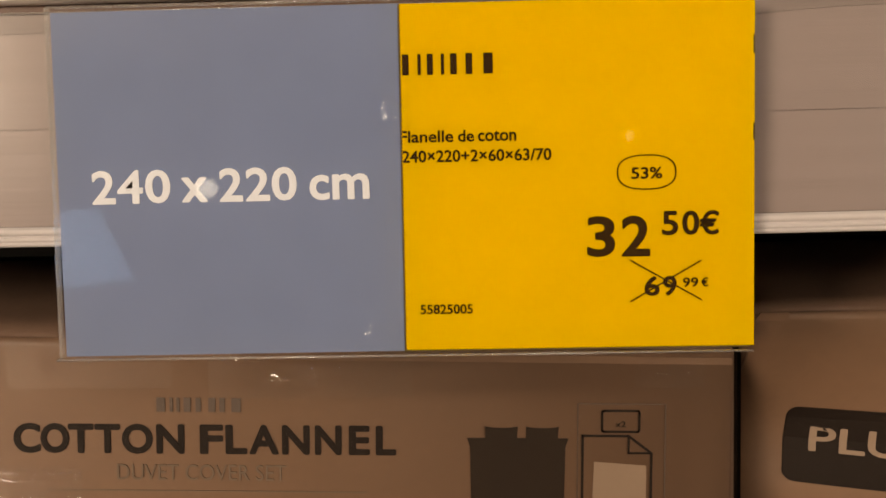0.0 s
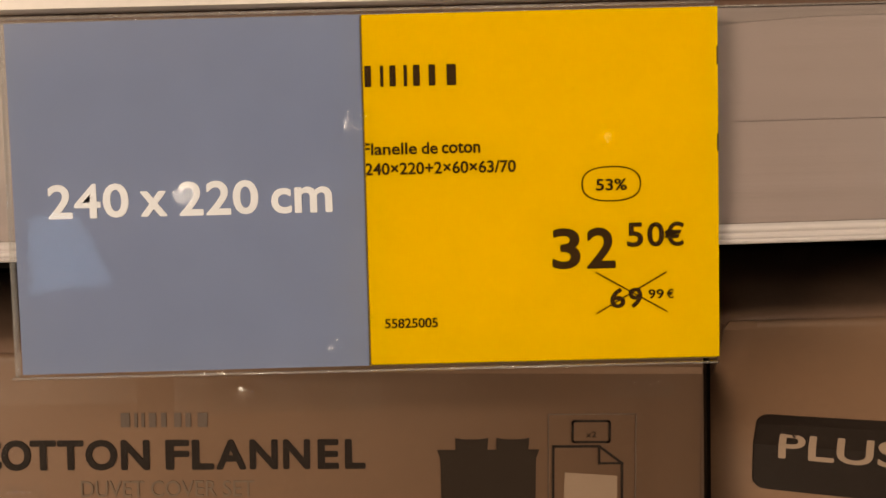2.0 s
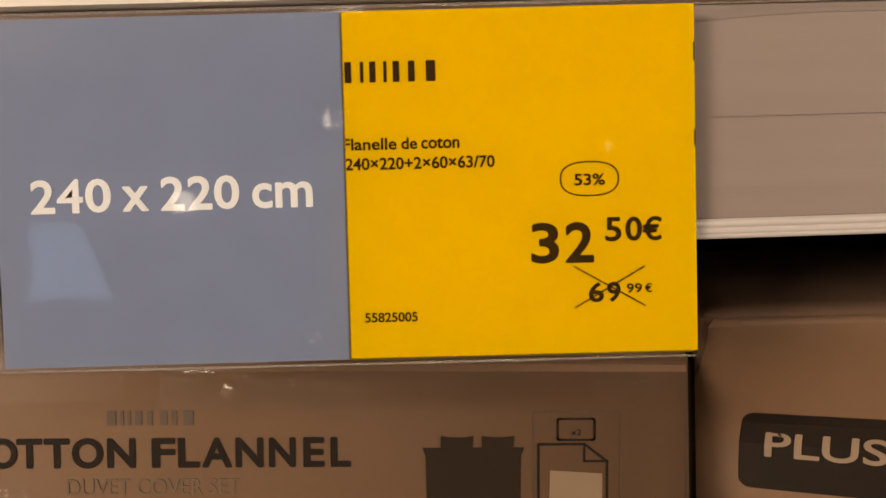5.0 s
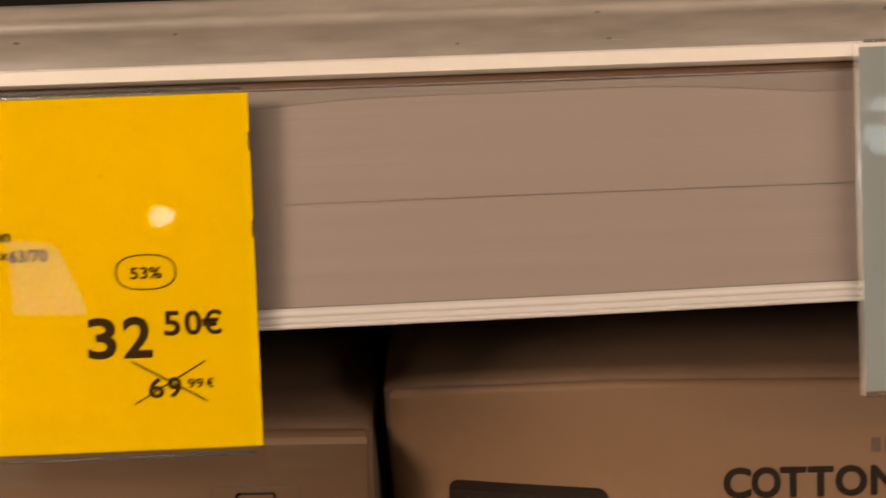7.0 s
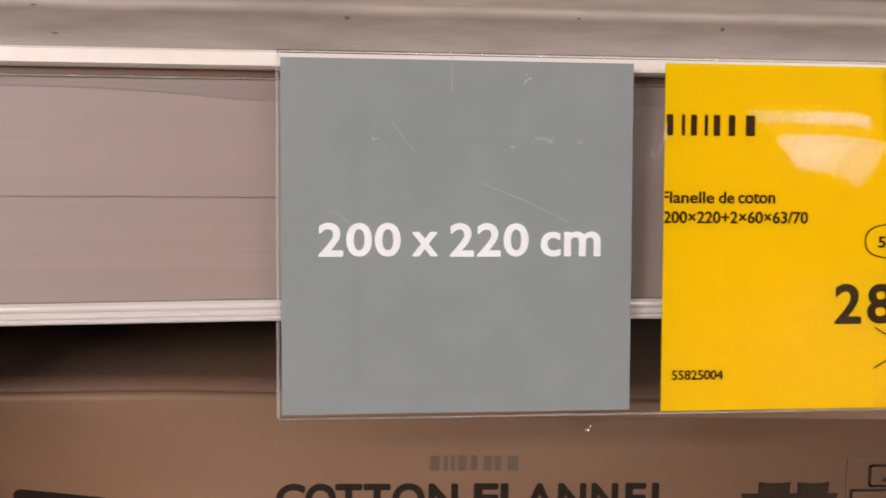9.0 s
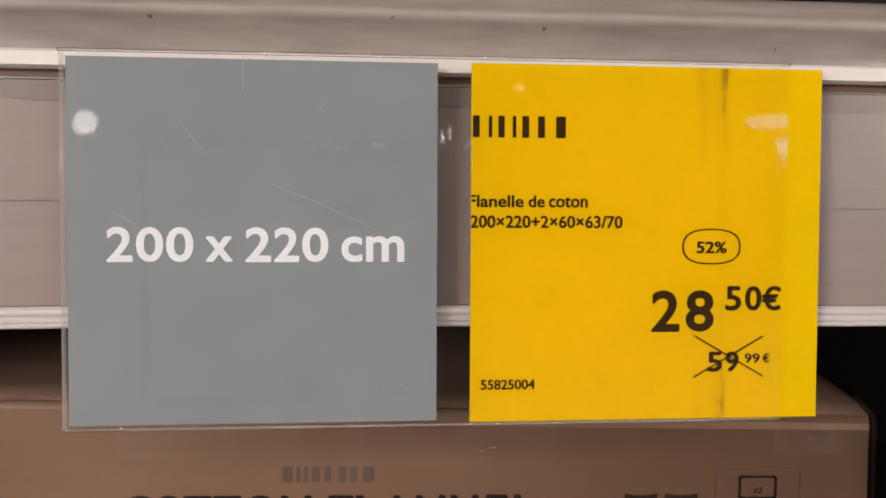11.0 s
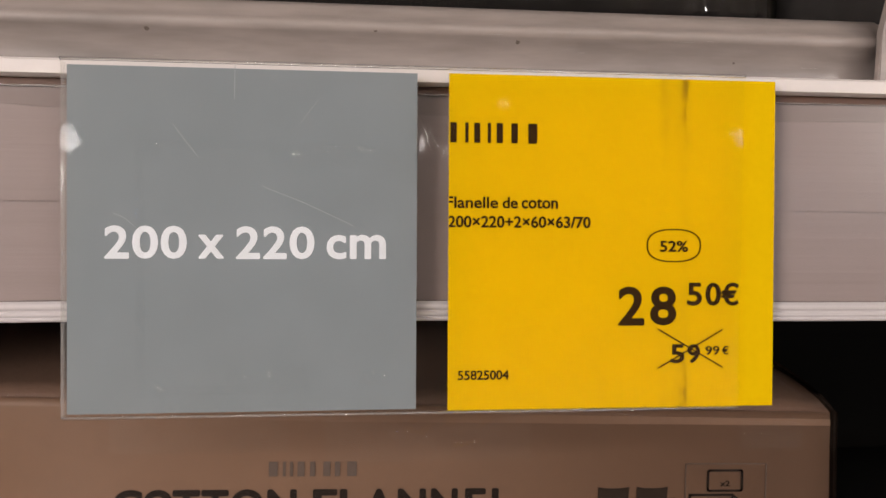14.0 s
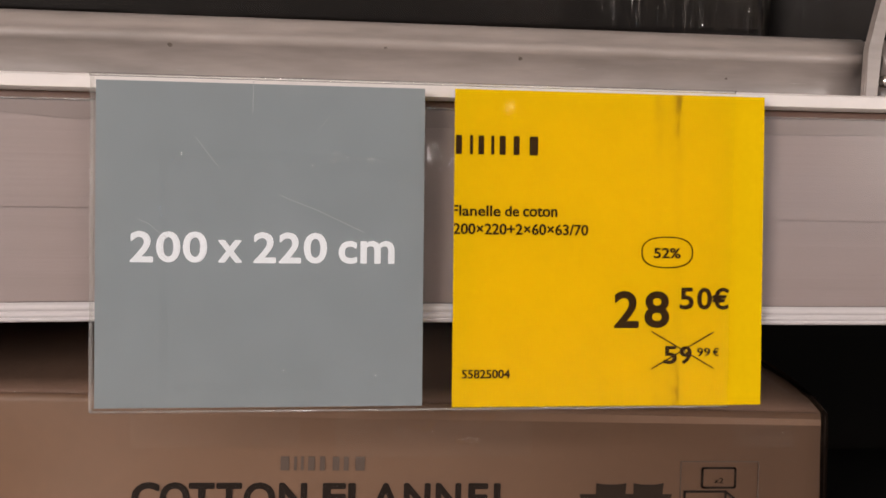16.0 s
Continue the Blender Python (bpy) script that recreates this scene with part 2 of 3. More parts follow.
def words(body, x0, x1, z0, z1, y0, y1, weight=0.0, bold=0.0):
    """Writing fitted into a box, facing -y, from the built-in font; bold thickens its strokes by so many metres."""
    x0, x1, z0, z1 = x0 + bold, x1 - bold, z0 + bold, z1 - bold
    cu = bpy.data.curves.new("words", "FONT")
    cu.body, cu.size, cu.offset, cu.resolution_u = body, 1.0, weight, 4
    cu.extrude = 0.01
    ob = new("words", cu)
    bpy.context.view_layer.update()
    me = bpy.data.meshes.new_from_object(ob.evaluated_get(bpy.context.evaluated_depsgraph_get()))
    bpy.data.objects.remove(ob)
    bm = bmesh.new()
    bm.from_mesh(me)
    bpy.data.meshes.remove(me)
    lo = [min(v.co[i] for v in bm.verts) for i in range(3)]
    hi = [max(v.co[i] for v in bm.verts) for i in range(3)]
    for v in bm.verts:
        u = [(v.co[i] - lo[i]) / (hi[i] - lo[i]) for i in range(3)]
        v.co = Vector((x0 + u[0] * (x1 - x0), y1 + u[2] * (y0 - y1), z0 + u[1] * (z1 - z0)))
    if bold:
        one = bpy.data.meshes.new("words")
        bm.to_mesh(one)
        for k in range(8):
            first = len(bm.verts)
            bm.from_mesh(one)
            bm.verts.ensure_lookup_table()
            a = radians(45 * k)
            for v in bm.verts[first:]:
                v.co += Vector((bold * math.cos(a), (y1 - y0) * 0.04 * (k + 1), bold * math.sin(a)))
        bpy.data.meshes.remove(one)
    return bm


def letters(placed, z0, z1, y0, y1, weight=0.0, bold=0.0):
    """Writing set character by character: (character, left, right) or (character, left, right, low, high)."""
    bm = bmesh.new()
    for body, x0, x1, *own in placed:
        low, high = own or (z0, z1)
        one = words(body, x0, x1, low, high, y0, y1, weight, bold)
        me = bpy.data.meshes.new("letter")
        one.to_mesh(me)
        one.free()
        bm.from_mesh(me)
        bpy.data.meshes.remove(me)
    return bm


def trimmed(bm, x):
    """Writing cut off on the left at x, where the card was torn through it."""
    bmesh.ops.bisect_plane(bm, geom=bm.verts[:] + bm.edges[:] + bm.faces[:], plane_co=(x, 0, 0), plane_no=(1, 0, 0), clear_inner=True)
    return bm


def bars(spans, x0, x1, z0, z1, y0, y1):
    """Plain upright bars in place of a word."""
    bm = bmesh.new()
    for a, b in spans:
        box(bm, x0 + a * (x1 - x0), x0 + b * (x1 - x0), y0, y1, z0, z1)
    return bm


def rounded(x0, x1, z0, z1, r, n=8):
    out = []
    for cx, cz, a in ((x1 - r, z1 - r, 0), (x0 + r, z1 - r, 90), (x0 + r, z0 + r, 180), (x1 - r, z0 + r, 270)):
        out += [(cx + r * math.cos(radians(a + 90 * i / n)), cz + r * math.sin(radians(a + 90 * i / n))) for i in range(n + 1)]
    return out


# ---- the room, closed behind the camera ----
def wall(name, *dims):
    return thing(name, boxed(*dims), WALL_PAINT, "plain warm painted shop wall", "wall", kind="structure")


thing("floor", boxed(-7.0, 10.0, -11.5, 1.2, -0.1, 0.0), FLOOR_TILE, "plain grey shop floor", "floor", kind="structure")
thing("ceiling", boxed(-7.0, 10.0, -11.5, 1.2, 2.85, 2.95), CEILING_TILE, "plain shop ceiling", "ceiling", kind="structure")
wall("wall_north", -7.0, 10.0, 1.0, 1.2, 0.0, 2.85)
wall("wall_south", -7.0, 10.0, -11.5, -11.3, 0.0, 2.85)
wall("wall_west", -7.0, -6.8, -11.3, 1.0, 0.0, 2.85)
wall("wall_east", 9.8, 10.0, -11.3, 1.0, 0.0, 2.85)

# unseen window, placed and tapered so its reflection in the pocket fits the view
win = root("window_1", pose(-5.35, -11.29, 1.18), "unseen daylit window, tapered to fit its pale blue reflection", "window", kind="structure")
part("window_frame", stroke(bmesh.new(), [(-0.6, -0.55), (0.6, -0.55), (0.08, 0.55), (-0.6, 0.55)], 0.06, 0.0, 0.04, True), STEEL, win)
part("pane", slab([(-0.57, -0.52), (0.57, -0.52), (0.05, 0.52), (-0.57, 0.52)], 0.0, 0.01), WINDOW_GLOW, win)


def spotlight(x, y, z, r, glow):
    ob = root("ceiling_spotlight", pose(x, y, z), "black ceiling spotlight with a warm lens", "lamp", "ceiling spotlights")
    d = (Vector((0.2, 0, 1.15)) - Vector((x, y, z))).normalized()
    turn = d.to_track_quat("-Z", "Y").to_matrix().to_4x4()
    for nm, r0, r1, h0, h1, mat in (("housing", r * 1.15, r * 1.15, 0.0, 0.22, BLACK_AND_SHADE), ("lens", r, r, -0.012, -0.002, glow)):
        bm = bmesh.new()
        bmesh.ops.create_cone(bm, cap_ends=True, segments=24, radius1=r0, radius2=r1, depth=h1 - h0, matrix=turn @ Matrix.Translation((0, 0, (h0 + h1) / 2)))
        part(nm, bm, mat, ob)
    bm = bmesh.new()
    bmesh.ops.create_cone(bm, cap_ends=True, segments=12, radius1=0.015, radius2=0.015, depth=2.85 - z, matrix=Matrix.Translation((0, 0, (2.85 - z) / 2)))
    part("stem", bm, BLACK_AND_SHADE, ob)


spotlight(-3.07, -9.4, 1.85, 0.13, LAMP_LENS)
spotlight(2.2, -9.9, 2.45, 0.048, WARM_LENS)

# unseen window, panes laid out so their reflection fits the camera's view
day = root("window_2", pose(0, -11.24, 0), "unseen daylit window with a dark beam, shaped to fit its reflection", "window", kind="structure")
part("window_frame", slab([(5.60, 2.30), (8.10, 2.24), (8.10, 1.75), (7.55, 0.98), (7.10, 1.16), (6.55, 1.30)], -0.04, -0.01), BLACK_AND_SHADE, day)
part("pane", slab([(6.50, 2.20), (7.65, 2.15), (7.66, 1.98), (6.50, 2.02)], 0.0, 0.01), DAY_GLOW, day)
part("pane", slab([(5.78, 2.21), (6.44, 2.20), (6.44, 2.02), (5.98, 2.03)], 0.0, 0.01), DIM_GLOW, day)
part("pane", slab([(6.25, 1.84), (7.32, 1.82), (7.12, 1.27), (6.60, 1.38)], 0.0, 0.01), DAY_GLOW, day)
part("pane", slab([(7.34, 1.82), (7.95, 1.80), (7.50, 1.07), (7.14, 1.24)], 0.0, 0.01), DIM_GLOW, day)

# ---- the shelving ----
X0, X1 = -0.72, 1.05
unit = root("shelf_unit", pose(0, 0, 0), "grey painted metal shop shelving unit", "shelving")
# uprights, back and lower deck near black: the recess's shade is in their colour
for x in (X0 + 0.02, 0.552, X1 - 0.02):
    part("upright", boxed(x - 0.02, x + 0.02, 0.48, 0.54, 0.0, 1.75), BLACK_AND_SHADE, unit)
part("back_panel", boxed(X0, X1, 0.54, 0.55, 0.1, 1.75), BLACK_AND_SHADE, unit)
part("lower_deck", boxed(X0, X1, 0.04, 0.48, 0.93, 0.958, bevel=0.003), BLACK_AND_SHADE, unit)
part("upper_deck", boxed(X0, X1, 0.05, 0.48, 1.2075, 1.236), PALE_STEEL, unit)
part("top_deck", boxed(X0, X1, 0.16, 0.48, 1.62, 1.65), STEEL, unit)
ROLL = [(0.0186 - 0.0031 * math.cos(radians(a)), 1.2250 + 0.0031 * math.sin(radians(a))) for a in range(-50, 61, 10)]
EDGE = [(0.0192, 1.2070), (0.0202, 1.2105), (0.0203, 1.2145), (0.0195, 1.2182), (0.0180, 1.2208), *ROLL,
        (0.0183, 1.2297), (0.0200, 1.2322), (0.0230, 1.2342), (0.0497, 1.2362), (0.0497, 1.2070)]
part("front_edge", prism(EDGE, X0, 0.5535, 60), METAL, unit, "scuffed grey painted rolled front edge", True)
part("front_edge", prism(EDGE, 0.5575, X1, 30), METAL, unit, "scuffed grey painted rolled front edge", True)
bm = slab([(0.5478, 1.2085), (0.5532, 1.2085), (0.5545, 1.2285), (0.5590, 1.2480), (0.5660, 1.2780), (0.5610, 1.2780), (0.5545, 1.2480), (0.5495, 1.2285)], 0.0120, 0.0152)
bmesh.ops.bevel(bm, geom=bm.edges[:], offset=0.0006, segments=2, affect="EDGES")
part("end_bracket", bm, METAL, unit, "thin pale metal end bracket")
bm = bmesh.new()
bmesh.ops.create_uvsphere(bm, u_segments=16, v_segments=10, radius=0.0024, matrix=pose(0.5580, 0.0150, 1.2172))
part("screw", bm, CHROME, unit, "small chrome screw head", True)

# scuffs and chips on the front edge
random.seed(9)
SPOTS = [(0.377, 1.2236), (0.3388, 1.2128), (0.462, 1.2110), (0.424, 1.2218), (0.305, 1.2225), (0.2127, 1.2240), (0.1685, 1.2166), (0.08, 1.222), (0.03, 1.221), (-0.03, 1.2235), (0.2172, 1.2166), (0.5, 1.2175)]


def edge_y(z):
    for (ya, za), (yb, zb) in zip(EDGE, EDGE[1:]):
        if za <= z <= zb:
            return ya + (yb - ya) * (z - za) / (zb - za)
    return 0.0168


def mark(name, pts, mat):
    """A thin mark that lies on the rolled edge."""
    bm = slab(pts, -0.00008, 0.0002)
    for v in bm.verts:
        v.co.y += edge_y(v.co.z)
    part(name, bm, mat, unit)


for x, z in SPOTS:
    w, h = random.uniform(0.0005, 0.0013), random.uniform(0.0003, 0.0006)
    mark("scuff", [(x + w * random.uniform(0.6, 1.2) * math.cos(a * 0.785), z + h * random.uniform(0.6, 1.2) * math.sin(a * 0.785)) for a in range(8)], DARK_MARK)
for i in range(22):
    x, z, w = random.uniform(-0.1, 0.54), random.uniform(1.212, 1.224), random.uniform(0.001, 0.008)
    mark("scratch", [(x, z), (x + w, z - 0.00004), (x + w, z + 0.00005), (x, z + 0.00008)], METAL_SCRATCH)

# ---- the price rail ----
def rail_fit(x):
    """Height offsets that shape the rail's lower edge to fit the camera's view."""
    return float(np.interp(x, [-0.7, 0.10, 0.20, 0.28, 0.40, 0.52, 1.05], [-0.0011, -0.0010, -0.0003, 0.0008, 0.0006, -0.0002, -0.0002]))


def rail_fitted(bm):
    for v in bm.verts:
        if v.co.z < 1.15:
            v.co.z += rail_fit(v.co.x)
    return bm


rail = root("price_rail", pose(0, 0, 0), "white plastic shelf price rail with clear front", "price rail")
part("back_plate", rail_fitted(prism([(0.0098, 1.1302), (0.0125, 1.1302), (0.0125, 1.2085), (0.0098, 1.2085)], X0, X1, 60)), WHITE_PVC, rail)
part("top_lip", prism([(0.0060, 1.2046), (0.0042, 1.2052), (0.0040, 1.2090), (0.0050, 1.2098), (0.0130, 1.2098), (0.0130, 1.2046)], X0, X1), CREAM_PVC, rail, "cream plastic top lip")
part("bottom_bead", rail_fitted(prism([(0.0098, 1.1300), (0.0056, 1.1300), (0.0050, 1.1305), (0.0050, 1.1309), (0.0057, 1.1314), (0.0049, 1.1320), (0.0048, 1.1327), (0.0057, 1.1334), (0.0047, 1.1341), (0.0045, 1.1347), (0.0047, 1.1354), (0.0057, 1.1362), (0.0098, 1.1364)], X0, X1, 120)), BEAD_PVC, rail, "ridged glossy white bottom bead")


def level(x):
    return 1.1665 + 0.0007 * math.sin(8 * x - 0.4)


def upper(x):
    return 1.1857 + 0.0007 * math.sin(11 * x)


def curled(x):
    return 1.1990 - 0.0030 * min(1.0, ((x - 0.19) / 0.085) ** 2) + 0.0004 * math.sin(60 * x)


def between(low, high, y, mat):
    """A paper strip lying between two gently wavy edges."""
    n = 240
    xs = [X0 + (X1 - X0) * i / n for i in range(n + 1)]
    part("paper_strip", slab([(x, low(x)) for x in xs] + [(x, high(x)) for x in reversed(xs)], y, y + 0.0004), mat, rail)


between(lambda x: 1.1362 + rail_fit(x), lambda x: 1.2022, 0.0094, SHADED_PAPER)
between(lambda x: 1.1364 + rail_fit(x), lambda x: 1.1525 + 0.0003 * math.sin(14 * x), 0.0081, PAPER)
between(lambda x: 1.1515 + 0.0003 * math.sin(14 * x), lambda x: level(x) - 0.00009, 0.0083, PAPER)
between(lambda x: level(x) + 0.00012, lambda x: upper(x), 0.0085, PAPER)
between(lambda x: upper(x) - 0.001, curled, 0.00885, PAPER)
# strip put where the lip shades the channel, the shade in its colour
part("channel_back", boxed(X0, X1, 0.0086, 0.0096, 1.2019, 1.2046), LIP_SHADE, rail, "brown strip standing for the shade under the lip")
# top strip takes the shade below the lip into its colour
between(lambda x: curled(x) + 0.00022, lambda x: 1.2016 + 0.0002 * math.sin(25 * x), 0.0091, SHADED_PAPER)
film = part("front_film", slab([(X0, 1.1352), (X1, 1.1352), (X1, 1.2018), (X0, 1.2018)], 0.0072, 0.0074), RAIL_FILM, rail, "clear glossy front film")
film.visible_shadow = False
bead = part("film_edge", prism([(0.0072 + 0.0003 * math.cos(a * 0.6283), 1.2019 + 0.0003 * math.sin(a * 0.6283)) for a in range(10)], X0, X1), BEAD, rail, "", True)
bead.visible_shadow = False


# ---- the signs: clear pockets with two cards each ----
def card_outline(x0, x1, z0, z1, left, bottom):
    """A card whose torn perforations leave fine teeth on its left or lower edge."""
    pts, pitch, deep = [], 0.0010, 0.00036
    n = int((x1 - x0) / pitch)
    if bottom:
        for i in range(n):
            pts += [(x0 + (x1 - x0) * i / n, z0), (x0 + (x1 - x0) * (i + 0.5) / n, z0 + deep)]
    else:
        pts.append((x0, z0))
    pts += [(x1, z0), (x1, z1)]
    m = int((z1 - z0) / pitch)
    if left:
        for i in range(m):
            pts += [(x0, z1 - (z1 - z0) * i / m), (x0 + deep, z1 - (z1 - z0) * (i + 0.5) / m)]
    else:
        pts.append((x0, z1))
    return pts


FLAT = (-0.00022, -0.00004)


def size_card(m, w, h, mat, placed, z0, z1, label):
    card = thing("size_card", slab([(0, -h), (w, -h), (w, 0), (0, 0)], 0.0, 0.0004), mat, label, "size card", "size cards")
    card.matrix_world = m
    part("size_text", letters(placed, z0, z1, *FLAT, weight=0.006, bold=0.00024), WHITE_INK, card, "bold white size lettering")
    return card


def price_card(m, w, h, mat, label, dims, share, euros, old, code, shift, edge):
    card = thing("price_card", slab(card_outline(0, w, -h, 0, True, True), 0.0, 0.0004), mat, label, "price card", "price cards")
    card.matrix_world = m
    if edge:
        part("torn_edge", slab(card_outline(-0.00062, w - 0.001, -h - 0.00055, -0.0002, True, True), 0.00012, 0.0005), TORN, card, "dark torn perforation")
    if edge:
        for za, zb in ((-0.0170, -0.0115), (-0.0425, -0.0375), (-0.0395, -0.0375)):
            part("nick", boxed(w - 0.0004, w + 0.0001, -0.00012, 0.0005, za, zb), TORN, card)
    word = [(0.0, 0.07), (0.165, 0.20), (0.265, 0.33), (0.415, 0.45), (0.515, 0.585), (0.68, 0.75), (0.87, 0.97)]
    part("name_bars", bars(word, 0.0006, 0.0286, -0.0212, -0.0150, *FLAT), INK, card, "dark bars in place of a name")
    part("fabric_text", trimmed(letters([("Flanelle", -0.0006, 0.0156), ("de", 0.0170, 0.0218), ("coton", 0.0230, 0.0345, -0.0414, -0.0382)], -0.0414, -0.0378, *FLAT, weight=0.003, bold=0.00009), 0.0003), INK, card)
    part("dimension_text", trimmed(words(dims, 0.0, 0.0450, -0.0474, -0.0437, *FLAT, weight=0.003, bold=0.00009), 0.0003), INK, card)

    def put(bm):
        bm.transform(Matrix.Translation(shift))
        return bm

    part("discount_text", put(words(share, 0.0688, 0.0781, -0.0536, -0.0500, *FLAT, bold=0.00011)), INK, card)
    ring = []
    for a in range(0, 360, 8):
        c, d = math.cos(radians(a)), math.sin(radians(a))
        ring.append((0.0734 + 0.00872 * math.copysign(abs(c) ** 0.80, c), -0.05155 + 0.0051 * math.copysign(abs(d) ** 0.80, d)))
    part("discount_ring", put(stroke(bmesh.new(), ring, 0.00040, *FLAT, closed=True)), INK, card)
    part("price_text", put(letters([(euros[0], 0.0554, 0.0639), (euros[1], 0.0658, 0.0744)], -0.0769, -0.0645, *FLAT, weight=0.008, bold=0.00026)), INK, card, "large black price figures")
    part("cents_text", put(letters([("5", 0.0779, 0.0828), ("0", 0.0840, 0.0891), ("\u20ac", 0.0892, 0.0951)], -0.0707, -0.0633, *FLAT, bold=0.00022)), INK, card)
    part("old_price_text", put(letters([(old[0], 0.0726, 0.0772), (old[1], 0.0782, 0.0823)], -0.0890, -0.0829, *FLAT, bold=0.00020)), INK, card)
    part("old_cents_text", put(letters([("9", 0.0842, 0.0863), ("9", 0.0866, 0.0888), ("\u20ac", 0.0897, 0.0919)], -0.0864, -0.0835, *FLAT, bold=0.00008)), INK, card)
    cross = stroke(bmesh.new(), [(0.0685, -0.0781), (0.0897, -0.0903)], 0.00042, -0.0003, -0.00006)
    stroke(cross, [(0.0685, -0.0905), (0.0896, -0.0784)], 0.00042, -0.0003, -0.00006)
    part("cross_out", put(cross), INK, card, "black crossing-out strokes")
    part("code_text", put(words(code, 0.0046, 0.0206, -0.0935, -0.0905, *FLAT, bold=0.00008)), INK, card)
    return card


def crease(x0, x1, z0, z1, face, deep, seed):
    """A shallow dent in a film: face(z) is the film's own y."""
    bm, nx, nz = bmesh.new(), 44, 14
    grid = []
    for i in range(nx + 1):
        grid.append([])
        for j in range(nz + 1):
            u, w = i / nx, j / nz
            ease = math.sin(math.pi * u) ** 0.7 * math.sin(math.pi * w) ** 2
            bend = 0.5 + 0.9 * noise.noise(Vector((u * 4.0 + seed, w * 1.5, seed)))
            z = z0 + (z1 - z0) * w + 0.15 * (z1 - z0) * math.sin(5 * u + seed)
            grid[i].append(bm.verts.new((x0 + (x1 - x0) * u, face(z) - 0.0001 - deep * ease * max(0.0, bend), z)))
    for i in range(nx):
        for j in range(nz):
            bm.faces.new((grid[i][j], grid[i + 1][j], grid[i + 1][j + 1], grid[i][j + 1]))
    return bm


def ridge(xa, za, xb, zb, face, high, half, seed):
    """A low raised line pressed into a film."""
    bm, nl, nw = bmesh.new(), 60, 8
    long, side = Vector((xb - xa, zb - za)), Vector((za - zb, xb - xa)).normalized()
    grid = []
    for i in range(nl + 1):
        grid.append([])
        for j in range(nw + 1):
            u, w = i / nl, 2 * j / nw - 1
            ends = min(1.0, 8 * min(u, 1 - u))
            lift = high * (0.5 + 0.5 * math.cos(math.pi * w)) * ends * max(0.05, 0.55 + 1.1 * noise.noise(Vector((u * 6.0, seed, 0.3))))
            x, z = xa + long.x * u + side.x * half * w, za + long.y * u + side.y * half * w
            grid[i].append(bm.verts.new((x, face(z) - 0.00008 - lift, z)))
    for i in range(nl):
        for j in range(nw):
            bm.faces.new((grid[i][j], grid[i + 1][j], grid[i + 1][j + 1], grid[i][j + 1]))
    return bm


def pocket(m, x0, x1, z0, z1, tilt, label, dents, pressed=()):
    """A clear pocket: front film, folded lower edge, upper rim and a clip behind it."""
    ob = root("sign_pocket", m, label, "sign pocket", "sign pockets")
    n = 24
    lean = math.tan(radians(tilt))
    near = -0.0012 + min(0.0, lean * (z1 - z0))
    bm = bmesh.new()
    grid = [[bm.verts.new((x0 + (x1 - x0) * i / n, near, z0 + (z1 - z0) * j / n)) for j in range(n + 1)] for i in range(n + 1)]
    for i in range(n):
        for j in range(n):
            bm.faces.new((grid[i][j], grid[i + 1][j], grid[i + 1][j + 1], grid[i][j + 1]))
    for v in bm.verts:
        v.co.y -= lean * (z1 - v.co.z)
    f = part("front_film", bm, POCKET, ob, "clear glossy front film", True)
    f.visible_shadow = False
    for nm, z, y, r in (("lower_fold", z0, near - 0.0002 - lean * (z1 - z0), 0.0004), ("upper_rim", z1, near - 0.0002, 0.0005)):
        pts = [(y + r * math.cos(a * math.pi / 4), z + r * math.sin(a * math.pi / 4)) for a in range(8)]
        e = part(nm, prism(pts, x0, x1), BEAD, ob, "", True)
        e.visible_shadow = False
    e = part("side_fold", boxed(x0 - 0.0008, x0, -0.0012, 0.0006, z0, z1), BEAD, ob)
    e.visible_shadow = False
    for k, (a, b, c, d, deep) in enumerate(dents):
        w = part("crease", crease(a, b, c, d, lambda z: near - lean * (z1 - z), deep, 2.1 * k + 7 * x0), CREASED, f, "shiny dent in the film that catches a glint", True)
        w.visible_shadow = False
    for k, line in enumerate(pressed):
        w = part("pressed_line", ridge(*line, lambda z: near - lean * (z1 - z), 0.00012, 0.0014, 1.7 + 3.1 * k), CREASED, f, "faint raised line in the film", True)
        w.visible_shadow = False
    part("hanger", boxed(x0 + 0.03, x0 + 0.07, 0.0008, 0.0040, z1 - 0.0300, z1 - 0.0060), WHITE_PVC, ob)
    return ob


pocket(pose(0, 0, 1.2), -0.1063, 0.1040, -0.1054, 0.0012, 1.5, "clear plastic sign pocket hung on the price rail", [(-0.014, 0.000, -0.1025, -0.0960, 0.0010), (-0.009, 0.003, -0.040, -0.026, 0.0009)])
pocket(pose(0.3995, 0, 1.2073), -0.1134, 0.0930, -0.1042, 0.0006, -1.4, "scratched clear plastic sign pocket with a gap between its cards", [(-0.054, -0.012, -0.0305, -0.0235, 0.0010), (-0.013, -0.0005, -0.038, -0.012, 0.0016), (-0.067, -0.043, -0.0965, -0.0905, 0.0011), (-0.027, -0.018, -0.096, -0.091, 0.0010),
        # four small dents added to stand in for moving lamp glints
        (-0.0890, -0.0855, -0.0265, -0.0220, 0.0006), (-0.0410, -0.0370, -0.0262, -0.0218, 0.0007), (-0.0925, -0.0900, -0.0780, -0.0690, 0.0006), (-0.0870, -0.0840, -0.0985, -0.0950, 0.0006)],
       [(-0.0915, -0.0235, -0.0378, -0.0235), (-0.0915, -0.0966, -0.0915, -0.0235), (-0.0880, -0.0966, -0.0420, -0.0966)])
